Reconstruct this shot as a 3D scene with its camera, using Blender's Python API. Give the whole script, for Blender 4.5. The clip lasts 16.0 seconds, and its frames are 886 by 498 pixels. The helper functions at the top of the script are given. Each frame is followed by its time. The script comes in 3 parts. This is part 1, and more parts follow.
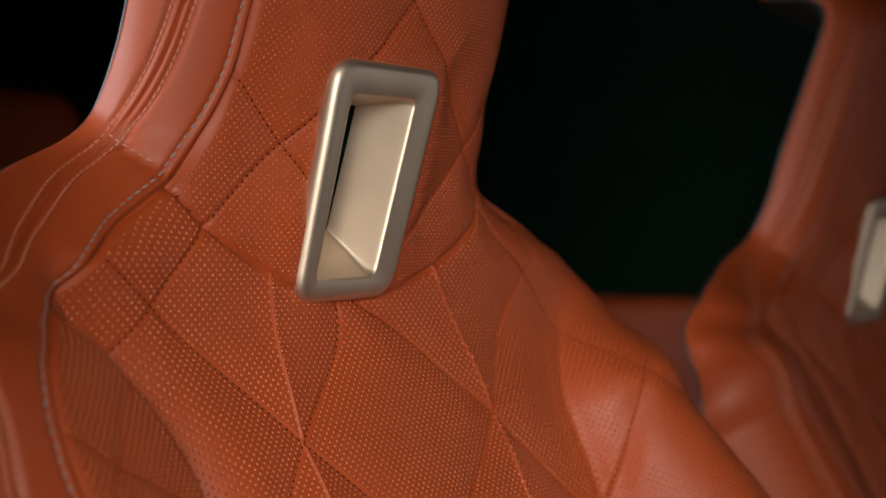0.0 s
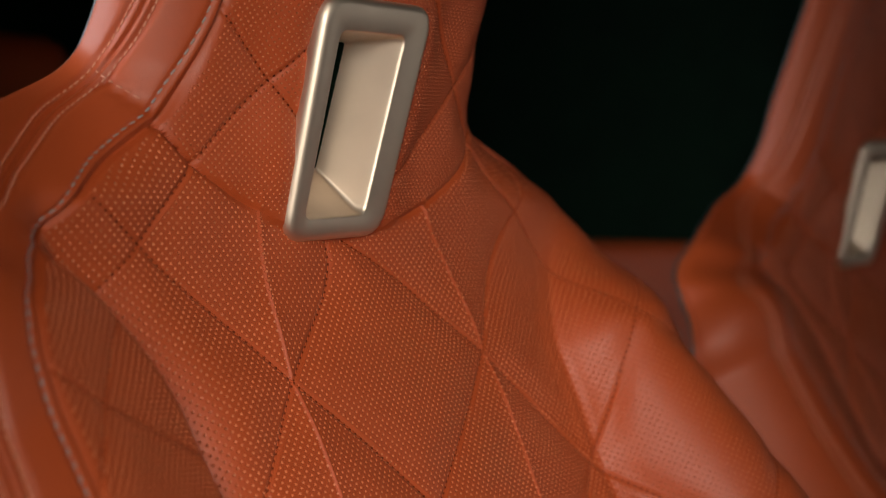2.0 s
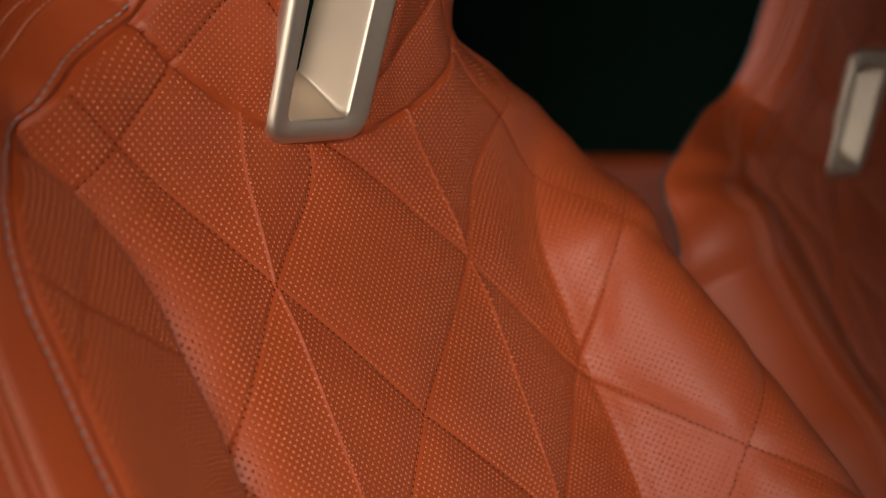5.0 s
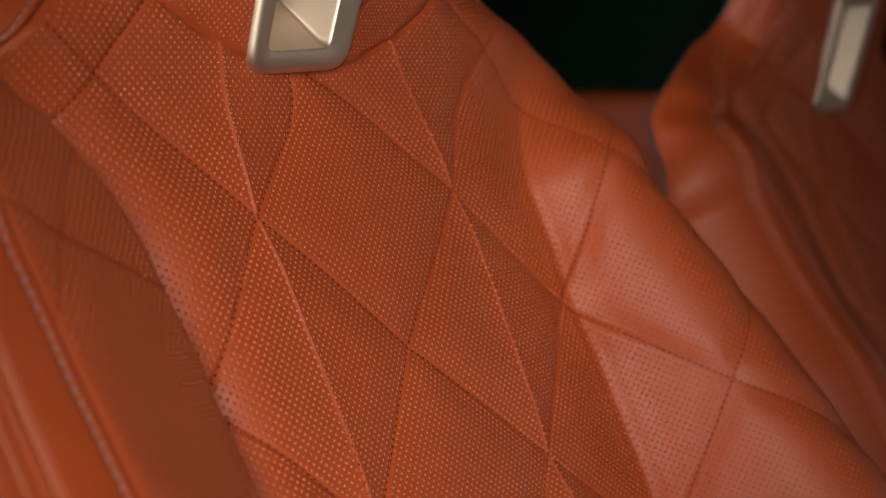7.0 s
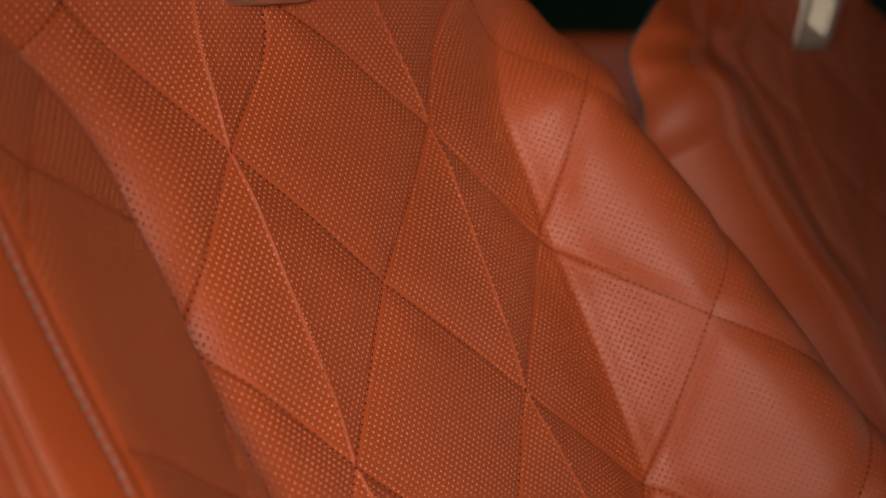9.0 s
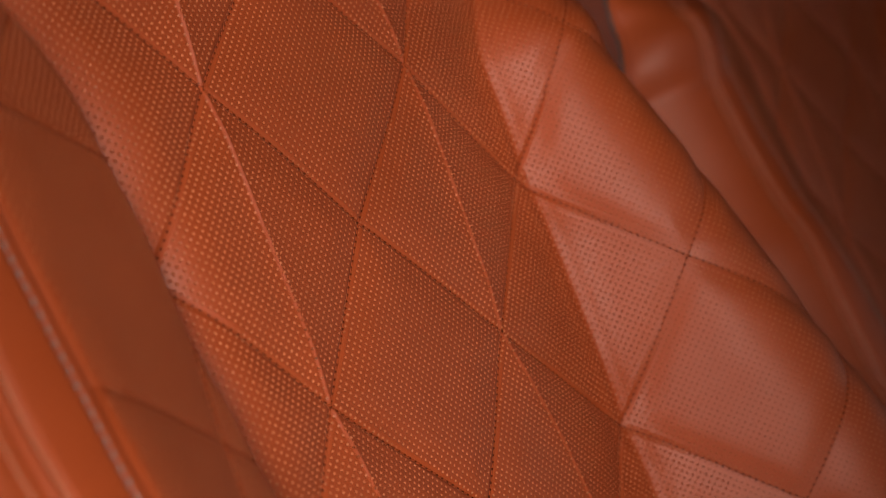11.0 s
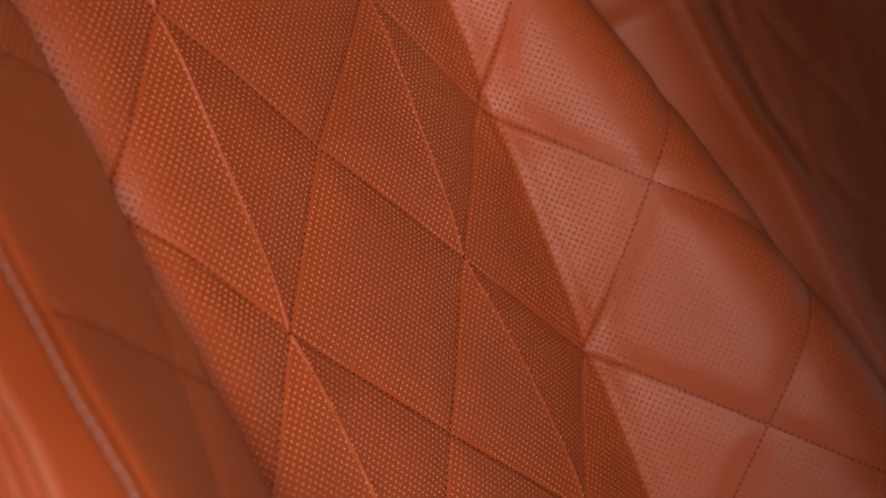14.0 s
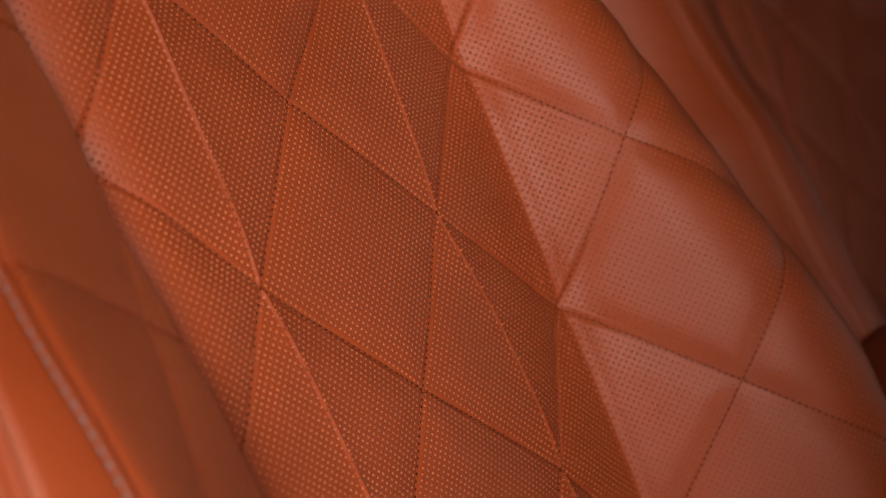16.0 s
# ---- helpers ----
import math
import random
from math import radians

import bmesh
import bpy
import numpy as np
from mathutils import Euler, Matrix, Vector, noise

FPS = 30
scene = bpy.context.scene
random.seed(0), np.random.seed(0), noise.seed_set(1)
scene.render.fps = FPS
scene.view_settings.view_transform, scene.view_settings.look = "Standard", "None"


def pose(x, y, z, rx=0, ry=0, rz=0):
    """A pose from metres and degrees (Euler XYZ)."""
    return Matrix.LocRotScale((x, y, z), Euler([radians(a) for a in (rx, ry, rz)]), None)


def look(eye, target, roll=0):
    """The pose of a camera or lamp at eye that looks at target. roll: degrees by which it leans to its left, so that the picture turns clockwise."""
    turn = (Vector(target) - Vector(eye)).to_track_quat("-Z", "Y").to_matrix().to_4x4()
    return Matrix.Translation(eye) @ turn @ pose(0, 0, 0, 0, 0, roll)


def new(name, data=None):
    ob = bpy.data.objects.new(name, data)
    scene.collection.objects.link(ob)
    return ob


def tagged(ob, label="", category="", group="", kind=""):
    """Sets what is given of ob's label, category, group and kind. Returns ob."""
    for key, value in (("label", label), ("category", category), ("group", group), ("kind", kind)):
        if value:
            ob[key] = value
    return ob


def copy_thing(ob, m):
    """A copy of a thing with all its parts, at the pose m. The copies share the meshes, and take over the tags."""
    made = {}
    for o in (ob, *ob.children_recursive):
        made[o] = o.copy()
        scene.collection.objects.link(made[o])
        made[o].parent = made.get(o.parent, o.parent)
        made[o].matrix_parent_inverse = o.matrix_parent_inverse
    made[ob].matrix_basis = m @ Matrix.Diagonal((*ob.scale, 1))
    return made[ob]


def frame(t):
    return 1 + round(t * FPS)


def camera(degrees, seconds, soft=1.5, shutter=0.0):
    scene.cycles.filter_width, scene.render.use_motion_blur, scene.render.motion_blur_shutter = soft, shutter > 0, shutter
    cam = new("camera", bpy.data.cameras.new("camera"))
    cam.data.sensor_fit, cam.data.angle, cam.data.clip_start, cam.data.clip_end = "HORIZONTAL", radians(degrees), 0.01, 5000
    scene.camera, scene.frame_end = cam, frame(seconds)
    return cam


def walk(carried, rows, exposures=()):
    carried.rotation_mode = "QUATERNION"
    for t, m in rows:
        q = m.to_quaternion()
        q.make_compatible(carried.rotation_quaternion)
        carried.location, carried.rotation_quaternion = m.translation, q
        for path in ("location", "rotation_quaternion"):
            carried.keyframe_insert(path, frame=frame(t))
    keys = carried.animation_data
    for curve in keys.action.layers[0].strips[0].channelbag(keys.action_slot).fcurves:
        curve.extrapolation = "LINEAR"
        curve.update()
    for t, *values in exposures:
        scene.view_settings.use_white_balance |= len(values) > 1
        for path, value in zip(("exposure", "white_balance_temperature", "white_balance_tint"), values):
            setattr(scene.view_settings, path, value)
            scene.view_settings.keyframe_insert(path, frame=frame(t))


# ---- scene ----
cam = camera(31.0, 16.0, soft=1.2)
cam.data.dof.use_dof = True
cam.data.dof.focus_distance = 0.622
cam.data.dof.aperture_fstop = 8.0
PATH = [
    (0.0, 0.0000, 0.0000, 0.8000, 90.000, -0.000, 0.000),
    (0.5, 0.0003, 0.0012, 0.7991, 89.538, -0.000, -0.054),
    (1.0, 0.0005, 0.0023, 0.7982, 89.076, -0.000, -0.127),
    (1.5, 0.0008, 0.0033, 0.7973, 88.618, -0.002, -0.198),
    (2.0, 0.0012, 0.0043, 0.7963, 88.129, 0.015, -0.252),
    (2.5, 0.0015, 0.0053, 0.7951, 87.636, 0.034, -0.309),
    (3.0, 0.0016, 0.0066, 0.7938, 87.138, 0.050, -0.376),
    (3.5, 0.0019, 0.0078, 0.7928, 86.656, 0.053, -0.445),
    (4.0, 0.0020, 0.0089, 0.7918, 86.182, 0.052, -0.523),
    (6.5, 0.0039, 0.0145, 0.7862, 83.694, 0.116, -1.001),
    (7.0, 0.0044, 0.0157, 0.7848, 83.184, 0.136, -1.127),
    (7.5, 0.0048, 0.0170, 0.7837, 82.692, 0.156, -1.273),
    (8.0, 0.0053, 0.0182, 0.7823, 82.206, 0.178, -1.452),
    (8.5, 0.0060, 0.0195, 0.7809, 81.718, 0.200, -1.642),
    (9.0, 0.0064, 0.0207, 0.7796, 81.250, 0.216, -1.835),
    (11.5, 0.0090, 0.0251, 0.7745, 78.994, 0.225, -2.727),
    (12.0, 0.0097, 0.0260, 0.7738, 78.582, 0.226, -2.912),
    (12.5, 0.0105, 0.0265, 0.7729, 78.185, 0.236, -3.110),
    (13.0, 0.0112, 0.0271, 0.7719, 77.805, 0.249, -3.303),
    (13.5, 0.0116, 0.0278, 0.7711, 77.457, 0.251, -3.485),
    (14.0, 0.0121, 0.0286, 0.7701, 77.115, 0.243, -3.673),
    (14.5, 0.0126, 0.0294, 0.7695, 76.787, 0.235, -3.870),
    (15.0, 0.0132, 0.0302, 0.7689, 76.455, 0.226, -4.079),
    (15.5, 0.0138, 0.0310, 0.7677, 76.102, 0.217, -4.292),
    (16.0, 0.0142, 0.0318, 0.7666, 75.745, 0.207, -4.500),
]
walk(cam, [(t, pose(x, y, z, rx, ry, rz)) for t, x, y, z, rx, ry, rz in PATH])

# ---- light: soft daylight through the open door beside the seat, a little from the windscreen, one added fill ----
world = bpy.data.worlds.new("cabin_dark")
scene.world = world
world.use_nodes = True
world.node_tree.nodes["Background"].inputs[0].default_value = (0.06, 0.20, 0.13, 1)
world.node_tree.nodes["Background"].inputs[1].default_value = 0.028


def area(name, eye, target, width, height, power, colour):
    data = bpy.data.lights.new(name, "AREA")
    data.shape, data.size, data.size_y, data.energy, data.color = "RECTANGLE", width, height, power, colour
    lamp = new(name, data)
    lamp.matrix_world = look(eye, target)
    return lamp


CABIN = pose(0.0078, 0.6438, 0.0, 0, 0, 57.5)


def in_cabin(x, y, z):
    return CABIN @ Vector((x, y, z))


area("door_opening_light", in_cabin(-2.544, -1.59, 1.37), in_cabin(0.0, 0.0, 0.76), 1.25, 1.25, 155.0, (1.0, 0.935, 0.83))
area("open_door_light", in_cabin(-0.88, 0.76, 0.98), in_cabin(-0.14, 0.10, 0.90), 0.30, 0.6, 15.0, (0.90, 0.95, 1.0))
# fill lamp added inside the closed right wall, mostly for the bezel face
area("passenger_side_fill", in_cabin(1.04, -0.80, 0.80), in_cabin(0.0, 0.0, 0.82), 0.5, 0.35, 0.85, (1.0, 0.95, 0.88))
area("windscreen_light", in_cabin(0.02, -1.15, 1.10), in_cabin(-0.08, 0.0, 0.72), 0.6, 0.2, 0.35, (1.0, 0.95, 0.92))


# ---- materials ----
class Nodes:
    def __init__(self, name):
        self.mat = bpy.data.materials.new(name)
        self.mat.use_nodes = True
        self.tree = self.mat.node_tree
        self.bsdf = self.tree.nodes["Principled BSDF"]

    def put(self, socket, value):
        if hasattr(value, "is_output"):
            self.tree.links.new(value, socket)
        else:
            socket.default_value = value

    def node(self, kind, **props):
        n = self.tree.nodes.new(kind)
        for key, value in props.items():
            if key == "operation":
                n.operation = value
            elif key == "blend_type":
                n.blend_type = value
            elif key == "data_type":
                n.data_type = value
        return n

    def math(self, op, a, b=0.0, c=0.0):
        n = self.node("ShaderNodeMath", operation=op)
        for socket, value in zip(n.inputs, (a, b, c)):
            self.put(socket, value)
        return n.outputs[0]

    def mix(self, fac, a, b):
        n = self.node("ShaderNodeMix", data_type="RGBA")
        self.put(n.inputs[0], fac)
        self.put(n.inputs[6], a)
        self.put(n.inputs[7], b)
        return n.outputs[2]

    def coord(self, which="Object"):
        return self.node("ShaderNodeTexCoord").outputs[which]

    def noise(self, vector, scale, detail=3.0, rough=0.55):
        n = self.node("ShaderNodeTexNoise")
        self.put(n.inputs["Vector"], vector)
        n.inputs["Scale"].default_value, n.inputs["Detail"].default_value, n.inputs["Roughness"].default_value = scale, detail, rough
        return n.outputs[0]

    def cells(self, vector, scale):
        n = self.node("ShaderNodeTexVoronoi")
        n.feature = "DISTANCE_TO_EDGE"
        self.put(n.inputs["Vector"], vector)
        n.inputs["Scale"].default_value = scale
        return n.outputs["Distance"]

    def ramp(self, value, low, high):
        n = self.node("ShaderNodeMapRange")
        n.interpolation_type = "SMOOTHSTEP"
        self.put(n.inputs[0], value)
        n.inputs[1].default_value, n.inputs[2].default_value = low, high
        return n.outputs[0]

    def bump(self, height, distance, strength=1.0, under=None):
        n = self.node("ShaderNodeBump")
        n.inputs["Strength"].default_value, n.inputs["Distance"].default_value = strength, distance
        self.put(n.inputs["Height"], height)
        if under is not None:
            self.put(n.inputs["Normal"], under)
        return n.outputs[0]

    def set(self, **values):
        names = {"color": "Base Color", "rough": "Roughness", "metal": "Metallic", "spec": "Specular IOR Level", "normal": "Normal",
                 "coat": "Coat Weight", "coat_rough": "Coat Roughness", "sheen": "Sheen Weight", "sheen_rough": "Sheen Roughness",
                 "sheen_tint": "Sheen Tint", "alpha": "Alpha", "aniso": "Anisotropic"}
        for key, value in values.items():
            self.put(self.bsdf.inputs[names[key]], value)
        return self.mat


LEATHER = (0.372, 0.0560, 0.0102, 1)
LEATHER_WORN = (0.405, 0.063, 0.0125, 1)
CELL_S, CELL_V = 0.064, 0.061


def leather(name, holes):
    n = Nodes(name)
    obj = n.coord("Object")
    broad = n.noise(obj, 14.0, 4.0)
    color = n.mix(n.ramp(broad, 0.35, 0.7), LEATHER, LEATHER_WORN)
    grain = n.cells(obj, 900.0)
    fine = n.noise(obj, 1500.0, 2.0)
    wrinkle = n.noise(obj, 120.0, 4.0)
    height = n.math("ADD", n.math("MULTIPLY", n.ramp(grain, 0.0, 0.12), 0.5), n.math("MULTIPLY", fine, 0.35))
    height = n.math("ADD", height, n.math("MULTIPLY", wrinkle, 1.2))
    normal = n.bump(height, 0.00008, 0.8)
    rough = n.math("ADD", 0.44, n.math("MULTIPLY", n.noise(obj, 45.0), 0.14))
    spec = 0.55
    if holes:
        def pair(layer):
            source = n.node("ShaderNodeUVMap")
            source.uv_map = layer
            split = n.node("ShaderNodeSeparateXYZ")
            n.put(split.inputs[0], source.outputs[0])
            return split.outputs[0], split.outputs[1]

        (s, v), (p, q) = pair("cover"), pair("pattern")
        su, vu = n.math("DIVIDE", p, CELL_S), n.math("DIVIDE", q, CELL_V)

        def seam(total):
            half = n.math("MULTIPLY", total, 0.5)
            return n.math("MULTIPLY", n.math("ABSOLUTE", n.math("SUBTRACT", half, n.math("ROUND", half))), 0.0883)

        near = n.math("MINIMUM", seam(n.math("ADD", su, vu)), seam(n.math("SUBTRACT", su, vu)))
        side, top = pair("margin")
        away = n.math("MULTIPLY", n.math("GREATER_THAN", near, HOLE_CLEAR + 0.0003), n.math("MULTIPLY", n.math("GREATER_THAN", side, 0.0046), n.math("GREATER_THAN", top, 0.0021)))

        def grid(shift):
            x = n.math("ADD", n.math("DIVIDE", s, HOLE_S), shift)
            y = n.math("ADD", n.math("DIVIDE", v, HOLE_V), shift)
            dx = n.math("MULTIPLY", n.math("SUBTRACT", x, n.math("ROUND", x)), HOLE_S)
            dy = n.math("MULTIPLY", n.math("SUBTRACT", y, n.math("ROUND", y)), HOLE_V)
            return n.math("SQRT", n.math("ADD", n.math("MULTIPLY", dx, dx), n.math("MULTIPLY", dy, dy)))

        dist = n.math("MINIMUM", grid(0.0), grid(0.5))
        # the stretched outer bolster shows smaller holes
        dist = n.math("DIVIDE", dist, n.math("SUBTRACT", 1.0, n.math("MULTIPLY", n.ramp(s, 0.14, 0.18), HOLE_STRETCH)))
        hole = n.math("MULTIPLY", n.math("LESS_THAN", dist, HOLE_R), away)
        dent = n.math("MULTIPLY", n.math("SUBTRACT", 1.0, n.ramp(dist, HOLE_R * 0.9, HOLE_R * 1.9)), away)
        normal = n.bump(n.math("SUBTRACT", 1.0, dent), 0.00025, 0.6, normal)
        n.set(alpha=n.math("SUBTRACT", 1.0, hole))
    return n.set(color=color, rough=rough, spec=spec, normal=normal)


# the punched holes: column pitch, row pitch, radius, and the clear margin beside a seam
HOLE_S, HOLE_V, HOLE_R, HOLE_CLEAR = 0.0039, 0.0036, 0.00043, 0.0005
HOLE_STRETCH = 0.30
HEAD_FINE = 1.2  # the headrest is punched more finely
PERFORATED = leather("perforated_leather", True)
SMOOTH = leather("smooth_leather", False)


def plain(name, color, rough, metal=0.0, grain=300.0, depth=0.0001, vary=0.25, spec=0.5):
    n = Nodes(name)
    obj = n.coord("Object")
    dark = tuple(c * (1 - vary) for c in color[:3]) + (1,)
    col = n.mix(n.ramp(n.noise(obj, 25.0, 4.0), 0.3, 0.7), dark, tuple(color[:3]) + (1,))
    r = n.math("ADD", rough - 0.04, n.math("MULTIPLY", n.noise(obj, 60.0), 0.08))
    return n.set(color=col, rough=r, metal=metal, spec=spec, normal=n.bump(n.noise(obj, grain, 3.0), depth, 0.5))


METAL = plain("satin_champagne_metal", (0.75, 0.63, 0.51), 0.50, 1.0, 2500.0, 0.00002, 0.08)
SHELL = plain("dark_shell_plastic", (0.035, 0.050, 0.048), 0.40)
BLACK = plain("black_trim", (0.003, 0.013, 0.007), 0.8, spec=0.08)
CARPET = plain("dark_carpet", (0.012, 0.010, 0.009), 0.95, grain=900.0, depth=0.001)
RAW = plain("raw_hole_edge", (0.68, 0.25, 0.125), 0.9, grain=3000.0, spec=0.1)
# hole bottoms get a darker colour that holds the shade of their depth
HOLE_SHADE = plain("hole_bottom_shade", (0.12, 0.024, 0.009), 0.95, grain=3000.0, spec=0.1)
THREAD_GREY = plain("grey_thread", (0.33, 0.31, 0.31), 0.7, grain=4000.0)
THREAD_LIGHT = plain("pale_orange_thread", (0.74, 0.33, 0.21), 0.85, grain=4000.0, spec=0.2)
THREAD_RED = plain("orange_thread", (0.40, 0.075, 0.022), 0.85, grain=4000.0, spec=0.2)
# the darkness inside the needle holes is put into this colour
NEEDLE_SHADE = plain("needle_hole_shade", (0.08, 0.014, 0.005), 0.95, grain=3000.0, spec=0.05)


# ---- seat surface: s runs along the cover from the middle to the side, v up the backrest ----
def smooth(a, b, x):
    t = np.clip((x - a) / (b - a), 0, 1)
    return t * t * (3 - 2 * t)


def spline(xs, ys):
    """A smooth curve through a few control points, as a function."""
    xs, ys = np.array(xs, float), np.array(ys, float)
    h, d = np.diff(xs), np.diff(ys) / np.diff(xs)
    m = np.concatenate([[d[0]], np.where(d[1:] * d[:-1] > 0, 2 * d[1:] * d[:-1] / (d[1:] + d[:-1] + 1e-12), 0), [d[-1]]])

    def f(x):
        x = np.clip(np.asarray(x, float), xs[0], xs[-1])
        k = np.clip(np.searchsorted(xs, x) - 1, 0, len(h) - 1)
        t = (x - xs[k]) / h[k]
        return ((1 + 2 * t) * (1 - t) ** 2 * ys[k] + t * (1 - t) ** 2 * h[k] * m[k] + t * t * (3 - 2 * t) * ys[k + 1] + t * t * (t - 1) * h[k] * m[k + 1])
    return f


limb_at = spline([-0.60, -0.20, -0.14, -0.10, -0.06, -0.02, 0.02, 0.05, 0.08, 0.11, 0.14],
                 [0.2788, 0.2658, 0.2526, 0.2414, 0.2303, 0.2199, 0.2077, 0.2015, 0.2045, 0.2080, 0.1850])
crest_at = spline([-0.60, -0.20, -0.08, 0.0, 0.05, 0.08, 0.12], [80.0, 80.0, 72.0, 66.5, 66.0, 62.0, 45.0])
WIDE = lambda v: 0.022 + 0.013 * smooth(0.02, -0.10, v)
ROLL = lambda v: 44.0 - 20.0 * smooth(0.05, 0.10, v)
rise_at = spline([-0.25, -0.06, 0.06], [32.0, 23.0, 15.0])
seam_at = spline([-0.6, -0.2, -0.15, -0.1, -0.06, -0.03, 0, 0.03, 0.05, 0.07, 0.09, 0.11, 0.125, 0.134, 0.141, 0.15, 0.161, 0.185, 0.206, 0.227, 0.46],
                 [0.2887, 0.2887, 0.2801, 0.2718, 0.2646, 0.254, 0.2467, 0.2436, 0.2425, 0.2417, 0.234, 0.21, 0.1794, 0.166, 0.154, 0.137, 0.1215, 0.108, 0.102, 0.1, 0.07])
shoulder_at = spline([-0.60, 0.05, 0.08, 0.11, 0.14, 0.46], [0.260, 0.260, 0.246, 0.222, 0.190, 0.180])


def round_at(v):
    """Where the cover begins to roll backwards over the outer bolster."""
    f = smooth(0.05, 0.12, v)
    return (seam_at(v) - 0.0353) * (1 - f) + shoulder_at(v) * f


S_AXIS = np.linspace(-0.56, 0.56, 1121)
V_AXIS = np.linspace(-0.60, 0.46, 1061)


fold_left = spline([-0.60, -0.10, -0.05, 0.0, 0.03, 0.055, 0.08, 0.10, 0.118, 0.14], [0.1342, 0.1342, 0.1343, 0.1334, 0.1355, 0.1395, 0.1493, 0.1607, 0.1724, 0.1839])


def fold_right(v):
    return 0.128 + 0.030 * smooth(0.05, 0.12, v)


def profile():
    """The padded shape with no quilting: x to the right, y back, z up, by s and v."""
    bend = np.radians(25.0 - 37.6 * smooth(0.075, 0.155, V_AXIS) + 105.0 * smooth(0.31, 0.42, V_AXIS))
    step = V_AXIS[1] - V_AXIS[0]
    y, z = np.cumsum(np.sin(bend)) * step, np.cumsum(np.cos(bend)) * step
    y, z = y - np.interp(0, V_AXIS, y), z - np.interp(0, V_AXIS, z)
    q, v = np.abs(S_AXIS)[None, :], V_AXIS[:, None]
    body_left = 1 - smooth(0.10, 0.16, v)
    head = smooth(0.13, 0.18, v)
    steep = crest_at(v)
    rise = rise_at(v)
    body = 1 - smooth(0.05, 0.17, v)
    limb = limb_at(v)
    right = 70.0 * body * smooth(-0.016, 0.020, q - fold_right(v)) - (70.0 * body + 85.0) * smooth(limb - 0.065, limb + 0.045, q)
    off = q - fold_left(v)
    left = -ROLL(v) * smooth(-0.040, -0.006, off) + (steep + ROLL(v)) * smooth(-0.004, 0.003, off) - (steep - rise) * smooth(WIDE(v), WIDE(v) + 0.012, off) - (rise + 85.0) * smooth(round_at(v), round_at(v) + 0.128 - 0.053 * smooth(0.06, 0.11, v), q)
    is_right = S_AXIS[None, :] > 0
    left = left * body_left - 85.0 * smooth(0.16, 0.26, q) * (1 - body_left)
    rest = -8.0 * smooth(0.0, 0.08, q) - 77.0 * np.where(is_right, smooth(0.055, 0.138, q), 0.88 * smooth(0.08, 0.150, q) + 0.22 * smooth(0.122, 0.140, q))
    slope = np.where(is_right, right, left)
    slope = np.radians(slope * (1 - head) + rest * head)
    ds, mid = S_AXIS[1] - S_AXIS[0], len(S_AXIS) // 2
    x = np.cumsum(np.cos(slope), 1) * ds
    n = np.cumsum(np.sin(slope) * np.where(S_AXIS[None, :] > 0, 1, -1), 1) * ds
    x, n = x - x[:, mid:mid + 1], n - n[:, mid:mid + 1]
    return np.stack([x, y[:, None] - n * np.cos(bend)[:, None], z[:, None] + n * np.sin(bend)[:, None]], -1)


FORM = profile()
du, dv = np.gradient(FORM, axis=1), np.gradient(FORM, axis=0)
NORMAL = np.cross(du, dv)
NORMAL /= np.linalg.norm(NORMAL, axis=-1, keepdims=True)


def sample(table, s, v):
    i = np.clip((np.asarray(v) - V_AXIS[0]) / (V_AXIS[1] - V_AXIS[0]), 0, len(V_AXIS) - 1.001)
    j = np.clip((np.asarray(s) - S_AXIS[0]) / (S_AXIS[1] - S_AXIS[0]), 0, len(S_AXIS) - 1.001)
    a, b = i.astype(int), j.astype(int)
    fa, fb = (i - a)[..., None], (j - b)[..., None]
    return (table[a, b] * (1 - fa) * (1 - fb) + table[a + 1, b] * fa * (1 - fb) + table[a, b + 1] * (1 - fa) * fb + table[a + 1, b + 1] * fa * fb)


def on_seat(s, v, lift=0.0):
    """Points of the seat cover, lifted by some metres from the padding."""
    return sample(FORM, s, v) + sample(NORMAL, s, v) * np.asarray(lift)[..., None]


pipe_at = spline([-0.6, -0.2, -0.1, -0.05, 0, 0.05, 0.1, 0.132, 0.15, 0.172, 0.201, 0.223, 0.46],
                 [0.3152, 0.3152, 0.2988, 0.2827, 0.2676, 0.2612, 0.2568, 0.197, 0.163, 0.136, 0.124, 0.12, 0.087])


def edge_at(v):
    return seam_at(v) - 0.0052


def wider(s, v):
    """The cover reaches further round the shoulder on the inner side of the car."""
    return np.where(np.asarray(s) > 0, 0.036 * smooth(0.0, 0.07, v) * (1 - smooth(0.125, 0.165, v)), 0.0)


def head_seam(s):
    d = np.asarray(s) + 0.015
    return 0.119 + 2.8 * d ** 2 + 60.0 * d ** 4


